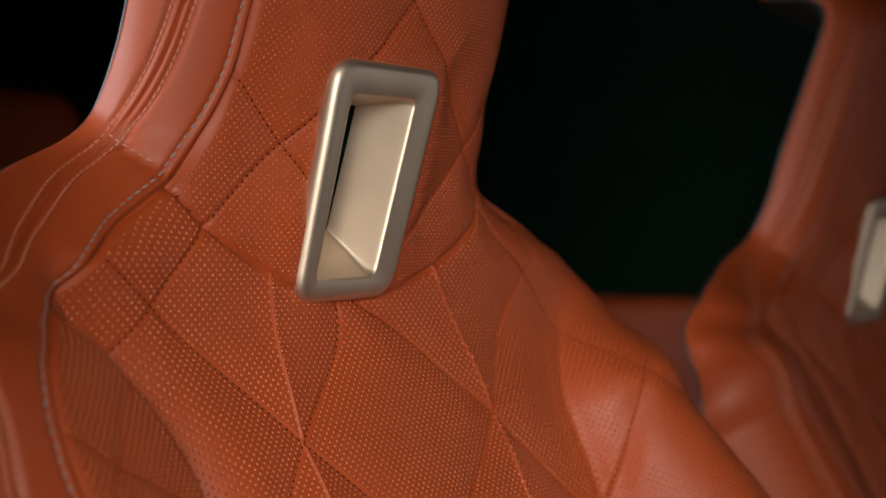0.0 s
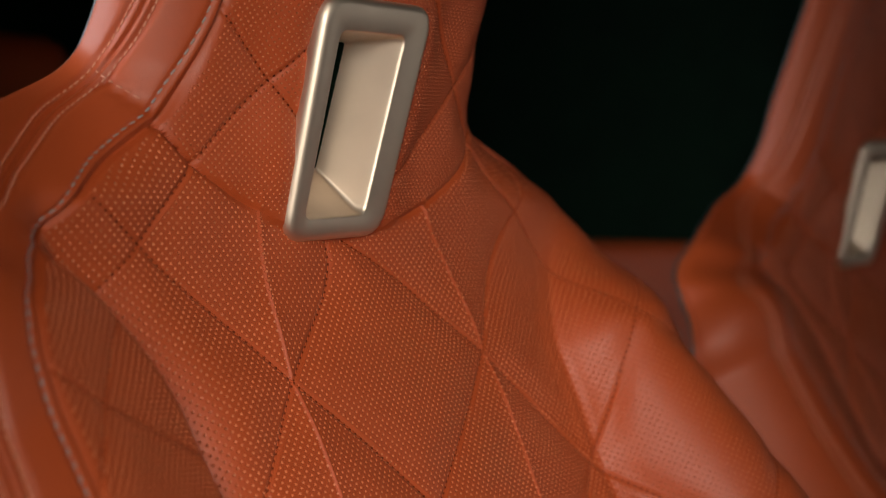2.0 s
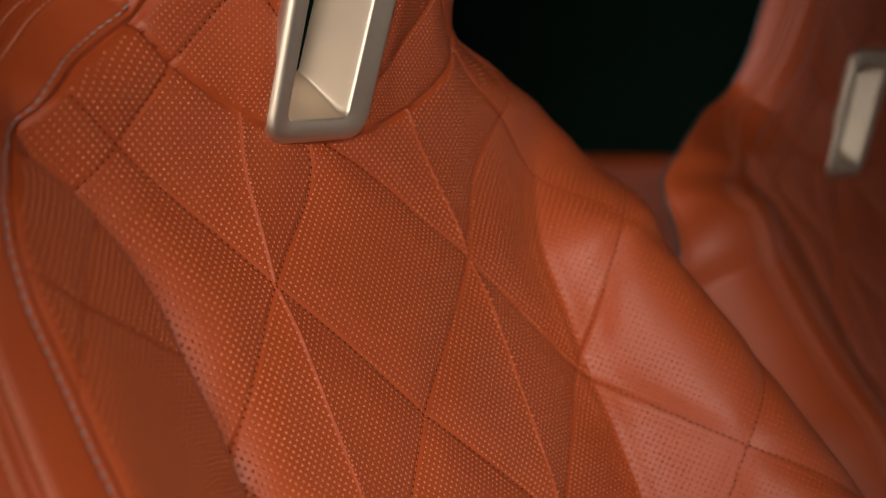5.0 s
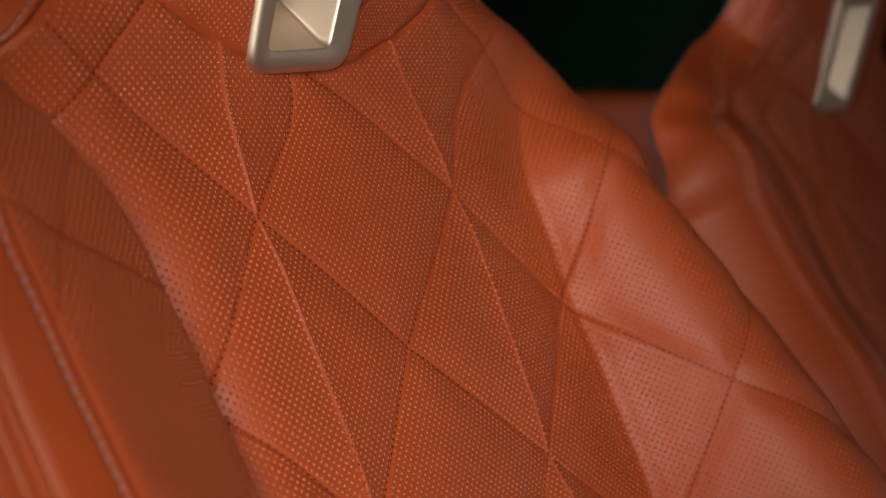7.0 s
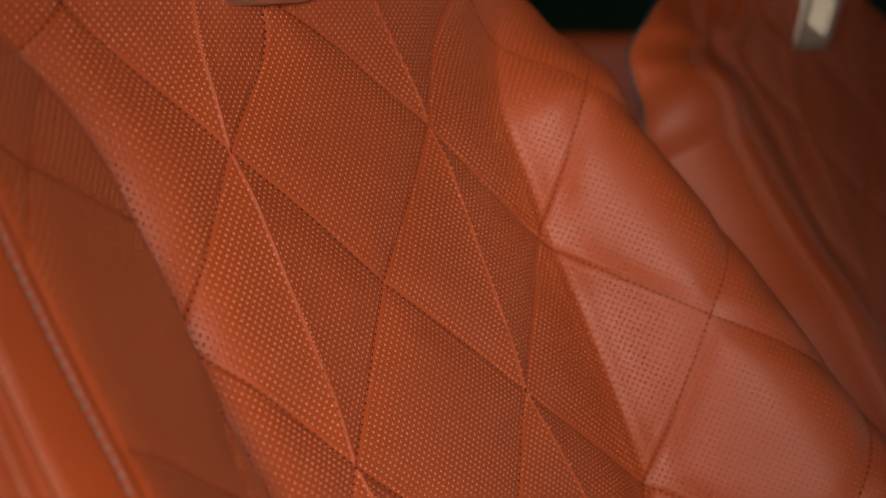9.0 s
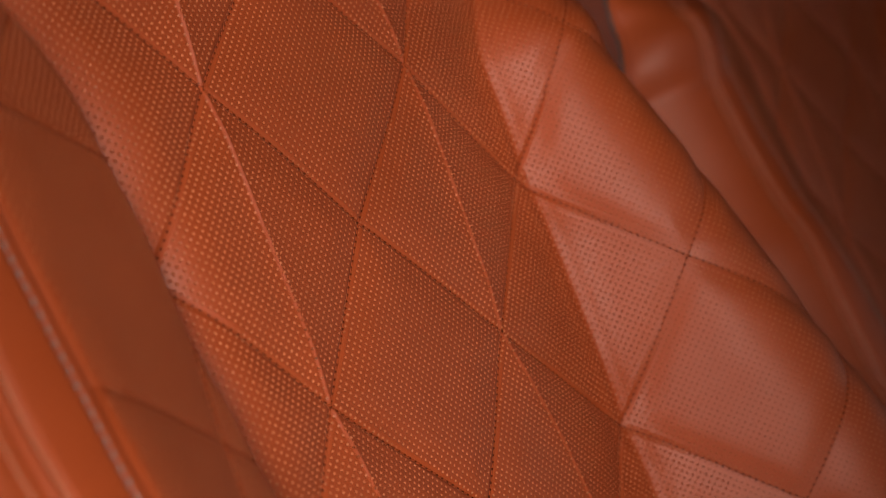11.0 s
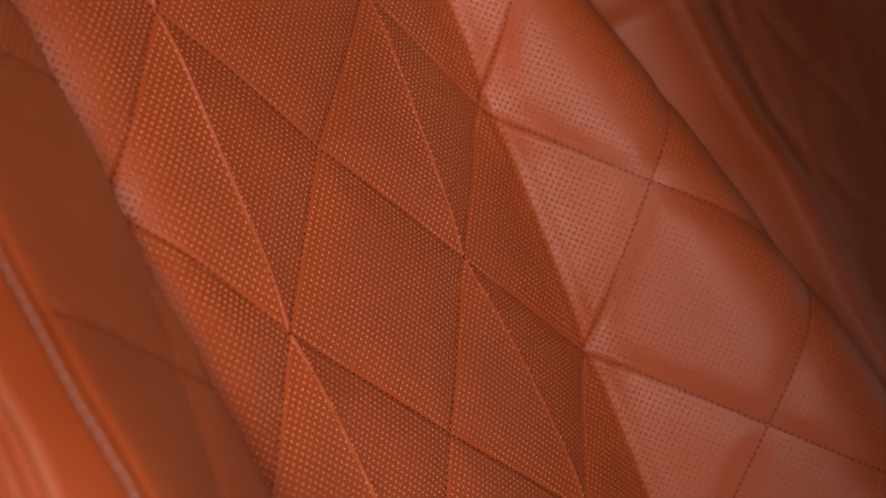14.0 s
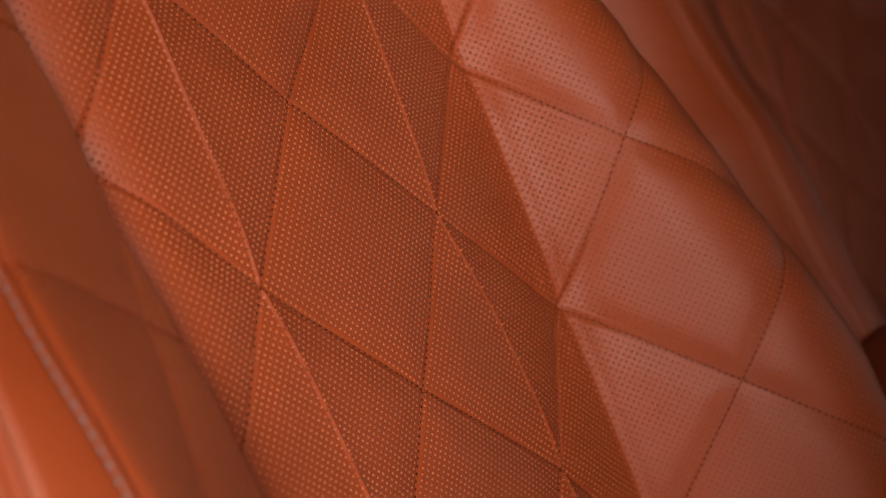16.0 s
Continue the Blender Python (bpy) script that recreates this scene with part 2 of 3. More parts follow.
# where the corners of the diamonds lie across the cover, by column of the quilting
COLUMNS = {
    -3: spline([-0.60, -0.25, -0.057, 0.0555, 0.13, 0.46], [-0.164, -0.166, -0.1920, -0.2150, -0.212, -0.204]),
    -2: spline([-0.60, -0.15, 0.0, 0.06, 0.1165, 0.46], [-0.120, -0.122, -0.126, -0.129, -0.134, -0.137]),
    -1: spline([-0.60, -0.184, -0.125, -0.06, 0.059, 0.115, 0.46], [-0.058, -0.059, -0.0625, -0.069, -0.071, -0.070, -0.070]),
    0: spline([-0.60, -0.184, -0.123, 0.0, 0.06, 0.09, 0.105, 0.118, 0.13, 0.15, 0.46], [0.008, 0.007, 0.002, -0.009, -0.001, -0.001, -0.010, -0.021, -0.021, -0.003, 0.0]),
    1: spline([-0.60, -0.184, -0.12, -0.061, 0.063, 0.10, 0.131, 0.15, 0.46], [0.077, 0.0765, 0.071, 0.0605, 0.067, 0.058, 0.045, 0.060, 0.066]),
    2: spline([-0.60, -0.187, -0.125, 0.0, 0.126, 0.46], [0.128, 0.128, 0.1265, 0.1225, 0.126, 0.137]),
    3: spline([-0.60, -0.187, -0.061, 0.057, 0.13, 0.46], [0.192, 0.1915, 0.1835, 0.1735, 0.180, 0.204]),
}


def cover_uv(s, v):
    """Where a point lies on the flat pattern of the cover."""
    s, v = np.broadcast_arrays(np.asarray(s, float), np.asarray(v, float))
    at = [COLUMNS[k](v) for k in range(-3, 4)]
    at = [at[0] - 0.066] + at + [at[-1] + 0.064]
    p = np.full(s.shape, -4.0) + (s - at[0]) / 0.066
    for k in range(8):
        p = np.where(s > at[k], k - 4.0 + (s - at[k]) / (at[k + 1] - at[k]), p)
    p = np.where(s > at[8], 4.0 + (s - at[8]) / 0.064, p)
    bolster = smooth(0.0, 0.02, -s - fold_left(v)) * (1 - smooth(0.07, 0.11, v))
    q = v + 0.003 * smooth(0.12, 0.17, v) - 0.038 * np.clip(s, -0.14, 0.14) * smooth(0.07, 0.12, v) + 0.30 * (np.abs(s) - 0.203) * bolster
    return np.stack([p * CELL_S, q], -1)


def margins(s, v):
    """How far a point lies from the cover's side edge and from the headrest seam."""
    return np.stack([edge_at(v) + wider(s, v) - np.abs(s), np.abs(v - head_seam(s))], -1)


def quilt(s, v):
    """Height of the quilting above the padding."""
    flat = cover_uv(s, v)
    a, b = flat[..., 0] / CELL_S, flat[..., 1] / CELL_V

    def away(total):
        return np.abs(total / 2 - np.round(total / 2)) * 0.0883
    d1, d2 = away(a + b), away(a - b)
    d3 = np.abs(np.abs(flat[..., 0]) - CELL_S)
    soft = (0.85 + 0.10 * smooth(0.12, 0.15, s) - 0.50 * smooth(0.12, 0.15, -s)) * (1 - 0.6 * smooth(0.175, 0.21, s) * smooth(-0.06, 0.02, v)) * (1 - 0.7 * smooth(0.04, 0.09, v) * smooth(0.09, 0.14, s))
    wide = 0.0105 - 0.0025 * smooth(0.13, 0.16, s)
    deep = 0.0013 - 0.0010 * smooth(0.13, 0.16, s)
    fall = sum((0.0022 * np.exp(-(d / wide) ** 2) + deep * np.exp(-(d / 0.0011) ** 2)) ** 3 for d in (d1, d2)) ** (1 / 3)
    h = -soft * fall
    h = h + (0.0005 * np.exp(-(d3 / 0.006) ** 2) + 0.0011 * np.exp(-(d3 / 0.0007) ** 2)) * (1 - smooth(0.13, 0.14, v))
    crease = np.where(s > 0, s - fold_right(v), -s - fold_left(v))
    h = h - np.where(s > 0, 0.0014, 0.0006) * np.exp(-(crease / 0.0035) ** 2) * (1 - smooth(0.06, 0.12, v))
    edge = edge_at(v) + wider(s, v) - np.abs(s)
    h = h - 0.0018 * np.exp(-(np.clip(edge, 0, 1) / 0.0030) ** 2)
    h = h - 0.0012 * np.exp(-((v - head_seam(s)) / 0.0045) ** 2) - 0.0014 * np.exp(-((v - head_seam(s)) / 0.0013) ** 2)
    # the headrest cover meets the bezel all round
    at = sample(FORM, s, v) - BEZEL_MID
    x, up = at[..., 0], at @ BEZEL_UP
    out = np.maximum(np.maximum(-0.0575 - x, x - 0.0165 - 0.09 * up), np.maximum(-0.056 - up, up - 0.046))
    gap = np.clip(0.0035 - at @ BEZEL_OUT - h, -0.0005, 0.0045)
    h = h + gap * np.exp(-(np.clip(out, 0, 1) / 0.014) ** 2) * smooth(-0.004, 0.0, v - head_seam(s))
    return h + 0.002


def link_mesh(name, verts, faces, material, parent=None, uvs=(), label="", shade=True):
    me = bpy.data.meshes.new(name)
    me.from_pydata(np.asarray(verts).reshape(-1, 3).tolist(), [], faces)
    for key, flat in uvs:
        layer = me.uv_layers.new(name=key)
        loops = np.empty(len(me.loops), int)
        me.loops.foreach_get("vertex_index", loops)
        layer.data.foreach_set("uv", np.asarray(flat, float).reshape(-1, 2)[loops].ravel())
    if shade:
        me.polygons.foreach_set("use_smooth", [True] * len(me.polygons))
    me.materials.append(material)
    me.update()
    ob = new(name, me)
    ob.parent = parent
    if label:
        tagged(ob, label)
    return ob


def grid_faces(rows, cols, keep=None):
    out = []
    for i in range(rows - 1):
        for j in range(cols - 1):
            if keep is None or keep[i, j]:
                k = i * cols + j
                out.append((k, k + 1, k + cols + 1, k + cols))
    return out


def strip(name, low, high, vs, cols, lift, material, parent, label=""):
    """A band of the cover between two curves s = low(v) and s = high(v)."""
    v = np.repeat(np.asarray(vs)[:, None], cols, 1)
    f = np.linspace(0, 1, cols)[None, :]
    s = low(v) * (1 - f) + high(v) * f
    return link_mesh(name, on_seat(s, v, lift(s, v, f + 0 * s)), grid_faces(len(vs), cols), material, parent, label=label)


def insert(name, vs, cols, above, parent, hole=None, label=""):
    v = np.repeat(np.asarray(vs)[:, None], cols, 1)
    f = np.linspace(-1, 1, cols)[None, :]
    s = f * (edge_at(v) + wider(f, v))
    line = head_seam(s)
    out = (v < line) if above else (v > line)
    keep = ~(out[:-1, :-1] & out[1:, :-1] & out[:-1, 1:] & out[1:, 1:])
    v2 = np.where(out & (np.abs(v - line) < 0.004), line, v)
    if hole is not None:
        gone = hole(s, v)
        keep &= ~(gone[:-1, :-1] | gone[1:, 1:])
    return link_mesh(name, on_seat(s, v2, quilt(s, v2)), grid_faces(*v.shape, keep), PERFORATED, parent, (("cover", np.stack([s, v2], -1) * (HEAD_FINE if above else 1.0)), ("pattern", cover_uv(s, v2)), ("margin", margins(s, v2))), label)


SEAT_Z = 0.672
seat = new("car_seat")
tagged(seat, "orange-red quilted perforated leather car seat with champagne metal headrest bezel", "car seat", "front seats")

# the headrest bezel lies in a plane of its own, seen as x to the right and h up
BEZEL_BEND = radians(-12.6)
BEZEL_MID = np.array([0.0, 0.0365, 0.1601])
BEZEL_UP = np.array([0.0, math.sin(BEZEL_BEND), math.cos(BEZEL_BEND)])
BEZEL_OUT = np.array([0.0, -math.cos(BEZEL_BEND), math.sin(BEZEL_BEND)])


def on_bezel(x, h, out):
    return BEZEL_MID + np.array([x, 0.0, 0.0]) + BEZEL_UP * h + BEZEL_OUT * out


def rounded(corners, radius, inset=0.0, steps=7):
    """A loop round four corners (clockwise from the upper left), inset and with rounded corners."""
    pts = np.array(corners, float)
    edges = []
    for k in range(4):
        a, b = pts[k], pts[(k + 1) % 4]
        d = (b - a) / np.linalg.norm(b - a)
        inward = np.array([d[1], -d[0]])
        edges.append((a + inward * inset, d))

    def cross(e, f):
        m = np.array([e[1], -f[1]]).T
        t = np.linalg.solve(m, f[0] - e[0])
        return e[0] + e[1] * t[0]
    loop = []
    for k in range(4):
        before, after = edges[k - 1], edges[k]
        c = cross(before, after)
        r = max(radius - inset * 0.6, 0.0008)
        p, q = c - before[1] * r, c + after[1] * r
        for i in range(steps + 1):
            t = i / steps
            loop.append(p * (1 - t) ** 2 + c * 2 * t * (1 - t) + q * t ** 2)
    return loop


OUTER = [(-0.0560, 0.0437), (0.0180, 0.0452), (0.0082, -0.0520), (-0.0566, -0.0540)]
INNER = [(-0.0450, 0.0300), (-0.0016, 0.0313), (-0.0084, -0.0420), (-0.0472, -0.0434)]
SLOT = [(-0.0430, 0.0250), (-0.0075, 0.0244), (-0.0123, -0.0285), (-0.0448, -0.0303)]


def loops_mesh(name, loops, material, parent, close_last=False, label=""):
    count = len(loops[0])
    verts = [p for loop in loops for p in loop]
    faces = []
    for i in range(len(loops) - 1):
        for k in range(count):
            a, b = i * count + k, i * count + (k + 1) % count
            faces.append((a, a + count, b + count, b))
    if close_last:
        faces.append(tuple(range((len(loops) - 1) * count, len(loops) * count)))
    return link_mesh(name, verts, faces, material, parent, label=label)


def bezel(parent):
    rings = []
    for corners, radius, inset, out in ((OUTER, 0.0120, 0.0050, -0.012), (OUTER, 0.0120, 0.0006, 0.0010), (OUTER, 0.0120, 0.0, 0.0044), (OUTER, 0.0120, 0.0003, 0.0060),
                                        (OUTER, 0.0120, 0.0010, 0.0073), (OUTER, 0.0120, 0.0020, 0.0081), (OUTER, 0.0120, 0.0031, 0.0085), (OUTER, 0.0120, 0.0042, 0.0086),
                                        (INNER, 0.0048, -0.0012, 0.0087), (INNER, 0.0044, -0.0007, 0.0085), (INNER, 0.0040, -0.0003, 0.0080), (INNER, 0.0038, 0.0, 0.0070),
                                        (INNER, 0.0034, 0.0006, 0.0040)):
        rings.append([on_bezel(p[0], p[1], out) for p in rounded(corners, radius, inset)])
    for t in (0.25, 0.5, 0.75, 1.0):
        a, b = rounded(INNER, 0.0034, 0.0006), rounded(SLOT, 0.0016)
        rings.append([on_bezel(*(p * (1 - t) + q * t), 0.0040 - 0.0208 * t) for p, q in zip(a, b)])
    ring = loops_mesh("bezel", rings, METAL, parent, label="satin champagne metal bezel round the belt slot")
    deep = [[on_bezel(p[0], p[1], -0.0166) for p in rounded(SLOT, 0.0016)], [on_bezel(p[0] * 0.98, p[1] * 0.98, -0.055) for p in rounded(SLOT, 0.0016)]]
    loops_mesh("slot_lining", deep, BLACK, ring, True, "black lining of the belt slot")


def in_bezel(s, v):
    """True where the headrest cover is cut away behind the bezel."""
    p = on_seat(s, v) - BEZEL_MID
    x, h = p[..., 0], p @ BEZEL_UP
    left = np.full_like(x, -0.047)
    right = 0.0105 + 0.0075 * (h + 0.05) / 0.1
    return (x > left) & (x < right - 0.004) & (h > -0.0470) & (h < 0.036)


def capsule(length, radius, sides=6):
    """A small rounded stick along x."""
    rings = [(-0.5, 0.25), (-0.44, 0.75), (-0.2, 1.0), (0.2, 1.0), (0.44, 0.75), (0.5, 0.25)]
    verts, faces = [], []
    for along, r in rings:
        for k in range(sides):
            a = 2 * math.pi * k / sides
            verts.append((along * length, math.cos(a) * radius * r, math.sin(a) * radius * r))
    for i in range(len(rings) - 1):
        for k in range(sides):
            a, b = i * sides + k, i * sides + (k + 1) % sides
            faces.append((a, b, b + sides, a + sides))
    faces.append(tuple(range(sides))[::-1])
    faces.append(tuple(range((len(rings) - 1) * sides, len(rings) * sides)))
    return verts, faces


def along_cover(s, v, lift, pitch, start=0.5):
    """Evenly spaced places on a line of the cover: middle, direction, normal."""
    pts = on_seat(s, v, lift(s, v))
    run = np.concatenate([[0], np.cumsum(np.linalg.norm(np.diff(pts, axis=0), axis=1))])
    at = np.arange(pitch * start, run[-1], pitch)
    si, vi = np.interp(at, run, s), np.interp(at, run, v)
    mid = np.stack([np.interp(at, run, pts[:, k]) for k in range(3)], -1)
    way = np.stack([np.interp(at + pitch * 0.2, run, pts[:, k]) - np.interp(at - pitch * 0.2, run, pts[:, k]) for k in range(3)], -1)
    return mid, way / np.linalg.norm(way, axis=1, keepdims=True), sample(NORMAL, si, vi)


def frames_of(mid, way, normal, skew=0.0, dip=0.0):
    out = []
    for m, w, n in zip(mid, way, normal):
        side = np.cross(n, w)
        side /= np.linalg.norm(side)
        up = np.cross(w, side)
        d = w * math.cos(skew) + side * math.sin(skew)
        e = np.cross(up, d)
        d = d * math.cos(dip) + up * math.sin(dip)
        out.append((m, d, e, np.cross(d, e)))
    return out


def joined_stitches(name, runs, length, radius, material, parent, skew=0.15, label=""):
    verts, faces = capsule(length, radius)
    base = np.array(verts)
    allv, allf = [], []
    rnd = random.Random(5)
    for run in runs:
        for m, d, e, u in frames_of(*run, skew):
            start = len(allv)
            k = 0.92 + 0.16 * rnd.random()
            allv.extend((m + base[:, :1] * k * d + base[:, 1:2] * e + base[:, 2:] * u + e * rnd.uniform(-0.00012, 0.00012)).tolist())
            allf.extend(tuple(i + start for i in f) for f in faces)
    return link_mesh(name, allv, allf, material, parent, label=label)


def seam_stitches(parent, side, material):
    """Single stitches along the seam between cover and border, as pieces of their own."""
    v = np.linspace(-0.16, 0.27, 400)
    mid, way, normal = along_cover(side * (seam_at(v) + wider(side, v)), v, lambda s, q: 0 * s + 0.0029, 0.0043)
    verts, faces = capsule(0.0029, 0.00034)
    first = None
    for m, d, e, u in frames_of(mid, way, normal, 0.12 * side):
        if first is None:
            first = link_mesh("stitch", verts, faces, material, parent)
            ob = first
        else:
            ob = new("stitch", first.data)
            ob.parent = parent
        ob.matrix_local = Matrix(((d[0], e[0], u[0], m[0]), (d[1], e[1], u[1], m[1]), (d[2], e[2], u[2], m[2]), (0, 0, 0, 1)))


def quilt_runs(lift=0.00025, start=0.5):
    """The stitched diagonals of the quilting, clipped to the cover."""
    runs = []
    grid = np.linspace(-0.33, 0.33, 331)
    line = np.linspace(-0.26, 0.28, 500)
    flat = cover_uv(grid[None, :], line[:, None])
    for sign in (1, -1):
        total = flat[..., 0] / CELL_S + sign * flat[..., 1] / CELL_V
        for k in range(-5, 6):
            s = np.array([np.interp(2 * k, row, grid, -1.0, 1.0) for row in total])
            v = line
            inside = (np.abs(s) < edge_at(v) + wider(s, v) - 0.004) & (np.abs(v - head_seam(s)) > 0.003) & ~in_bezel(s, v)
            cuts = np.flatnonzero(np.diff(inside.astype(int)))
            for part_s, part_v, part_in in zip(np.split(s, cuts + 1), np.split(v, cuts + 1), np.split(inside, cuts + 1)):
                if part_in[0] and len(part_s) > 8:
                    runs.append(along_cover(part_s, part_v, lambda a, b: quilt(a, b) + lift, 0.0032, start))
    return runs


more_side = spline([-0.60, -0.03, 0.05, 0.08, 0.11, 0.13, 0.14, 0.152, 0.165, 0.20, 0.24, 0.46], [0.130, 0.090, 0.046, 0.036, 0.025, 0.030, 0.021, 0.004, -0.002, 0.001, 0.004, 0.005])


def side_edge(v):
    return pipe_at(v) + 0.019 + more_side(v)


def punched_holes(parent):
    """The walls and bottoms of the punched holes, sunk below the cover."""
    found = []
    for fine in (1.0, HEAD_FINE):
        for shift in (0.0, 0.5):
            i, j = np.meshgrid(np.arange(-86, 87), np.arange(-72, 100))
            s, v = (i.ravel() - shift) * HOLE_S / fine, (j.ravel() - shift) * HOLE_V / fine
            side = (v > head_seam(s)) == (fine > 1)
            found.append(np.stack([s[side], v[side], HOLE_R / fine * (1 - HOLE_STRETCH * np.clip((s[side] * fine - 0.14) / 0.04, 0, 1))]))
    s, v, size = np.concatenate(found, 1)
    flat = cover_uv(s, v)
    a, b = flat[..., 0] / CELL_S, flat[..., 1] / CELL_V

    def away(total):
        return np.abs(total / 2 - np.round(total / 2)) * 0.0883
    ok = (np.minimum(away(a + b), away(a - b)) > HOLE_CLEAR) & (margins(s, v)[:, 0] > 0.0042) & (margins(s, v)[:, 1] > 0.0017) & (v < 0.29) & (v > -0.25) & ~in_bezel(s, v)
    s, v, size = s[ok], v[ok], size[ok][:, None]
    e = 0.0006
    mid = on_seat(s, v, quilt(s, v))
    ds = on_seat(s + e, v, quilt(s + e, v)) - on_seat(s - e, v, quilt(s - e, v))
    dv = on_seat(s, v + e, quilt(s, v + e)) - on_seat(s, v - e, quilt(s, v - e))
    ds /= np.linalg.norm(ds, axis=1, keepdims=True)
    dv -= ds * np.sum(ds * dv, 1, keepdims=True)
    dv /= np.linalg.norm(dv, axis=1, keepdims=True)
    up = np.cross(ds, dv)
    sides, rings = 7, []
    for radius, depth in ((1.12, 0.00002), (1.00, 0.00030), (0.92, 0.00080)):
        for k in range(sides):
            c = 2 * math.pi * k / sides
            rings.append(mid + (ds * math.cos(c) + dv * math.sin(c)) * size * radius - up * depth)
    verts = np.stack(rings, 1).reshape(-1, 3)
    step, faces = 3 * sides, []
    for h in range(len(s)):
        o = h * step
        for r in (0, sides):
            faces.extend((o + r + k, o + r + (k + 1) % sides, o + r + sides + (k + 1) % sides, o + r + sides + k) for k in range(sides))
        faces.append(tuple(range(o + 2 * sides, o + 3 * sides)))
    me = link_mesh("perforation", verts, faces, RAW, parent, label="tiny punched holes with raw leather walls and bottoms coloured dark for shade")
    me.data.materials.append(HOLE_SHADE)
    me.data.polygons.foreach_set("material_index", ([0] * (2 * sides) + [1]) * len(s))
    tagged(me, kind="stuff")


def build_seat(parent):
    v_body = np.concatenate([np.linspace(-0.52, -0.26, 28)[:-1], np.linspace(-0.26, 0.165, 640)])
    v_head = np.concatenate([np.linspace(0.112, 0.26, 180), np.linspace(0.26, 0.44, 36)[1:]])
    v_side = np.concatenate([np.linspace(-0.52, -0.15, 38)[:-1], np.linspace(-0.15, 0.44, 280)])
    insert("backrest_cover", v_body, 961, False, parent)
    insert("headrest_cover", v_head, 321, True, parent, in_bezel)
    punched_holes(parent)
    bezel(parent)
    for side in (-1, 1):
        def border_lift(s, v, f):
            joint = v - (0.161 + (np.abs(s) - 0.121) * 0.42)
            return (0.0032 - 0.0030 * np.exp(-(f / 0.05) ** 2) - 0.0007 * np.exp(-((np.abs(s) - wider(s, v) - seam_at(v)) / 0.0012) ** 2) - 0.0010 * np.exp(-((pipe_at(v) + wider(s, v) - 0.0036 - np.abs(s)) / 0.0016) ** 2) - 0.0012 * np.exp(-((pipe_at(v) + wider(s, v) - np.abs(s)) / 0.0009) ** 2) 
                    - (1 - smooth(0.80, 0.97, f)) * (0.0016 * np.exp(-(joint / 0.0014) ** 2) + 0.0010 * np.exp(-(joint / 0.006) ** 2)))
        strip("border_panel", lambda v: side * (edge_at(v) + wider(side, v)), lambda v: side * (pipe_at(v) + wider(side, v)), v_side, 80, border_lift, SMOOTH, parent)
        strip("side_panel", lambda v: side * (pipe_at(v) + wider(side, v)), lambda v: side * (side_edge(v) + wider(side, v)), v_side, 60,
              lambda s, v, f: 0.0032 - 0.0010 * np.exp(-((np.abs(s) - wider(s, v) - pipe_at(v) - 0.0036) / 0.0016) ** 2) - 0.0012 * np.exp(-((np.abs(s) - wider(s, v) - pipe_at(v)) / 0.0009) ** 2) - 0.004 * np.exp(-((1 - f) / 0.10) ** 2), SMOOTH, parent)
        seam_stitches(parent, side, THREAD_GREY)
        v = np.linspace(-0.2, 0.30, 500)
        runs = [along_cover(side * (pipe_at(v) + wider(side, v) + off), v, lambda s, q: 0 * s + 0.0024, 0.0031) for off in (-0.0036, 0.0036)]
        s = np.linspace(0.1235, 0.139, 40)
        runs.append(along_cover(side * s, 0.161 + (s - 0.121) * 0.42 + 0.0016, lambda a, q: 0 * a + 0.0026, 0.0036))
        joined_stitches("border_stitching", runs, 0.0023, 0.00032, THREAD_LIGHT, parent, 0.1, "fine orange thread along the border")
        v = np.linspace(0.05, 0.43, 160)
        tube = on_seat(side * (side_edge(v) + wider(side, v) + 0.0008), v, 0 * v - 0.0015)
        way = np.gradient(tube, axis=0)
        way /= np.linalg.norm(way, axis=1, keepdims=True)
        out = sample(NORMAL, side * side_edge(v), v)
        across = np.cross(way, out)
        ring = [tube + (out * math.cos(k * math.pi / 3) + across * math.sin(k * math.pi / 3)) * 0.0013 for k in range(6)]
        verts = np.stack(ring, 1).reshape(-1, 3)
        faces = [(i * 6 + k, i * 6 + (k + 1) % 6, i * 6 + 6 + (k + 1) % 6, i * 6 + 6 + k) for i in range(len(v) - 1) for k in range(6)]
        link_mesh("edge_trim", verts, faces, SHELL, parent, label="thin dark welt along the back edge")
    joined_stitches("quilt_stitching", quilt_runs(), 0.0021, 0.00029, THREAD_RED, parent, 0.25, "fine orange thread in the quilting")
    # dark beads stand in for the shaded needle holes
    tagged(joined_stitches("needle_shade_beads", quilt_runs(0.00012, 1.0), 0.0011, 0.00044, NEEDLE_SHADE, parent, 0.0, "small dark beads between the stitches, painting the shade of needle holes"), kind="stuff")
    # dark shell behind
    rows, cols = v_side, 25
    verts = []
    for v in rows:
        edge = side_edge(v) - 0.002
        a, b = on_seat(np.array([-edge]), np.array([v]), np.array([-0.001]))[0], on_seat(np.array([edge]), np.array([v]), np.array([-0.001]))[0]
        bend = radians(25.0 - 37.6 * smooth(0.075, 0.155, v))
        back = np.array([0, math.cos(bend), -math.sin(bend)])
        deep = max(0.035, float((on_seat(np.array([0.0]), np.array([v]))[0] - (a + b) / 2) @ back) + 0.03)
        for k in range(cols):
            t = k / (cols - 1)
            verts.append(a * (1 - t) + b * t + back * deep * (1 - abs(2 * t - 1) ** 2) - back * 0.0015)
    link_mesh("back_shell", verts, grid_faces(len(rows), cols), SHELL, parent, label="dark grey-green shell at the back of the seat")


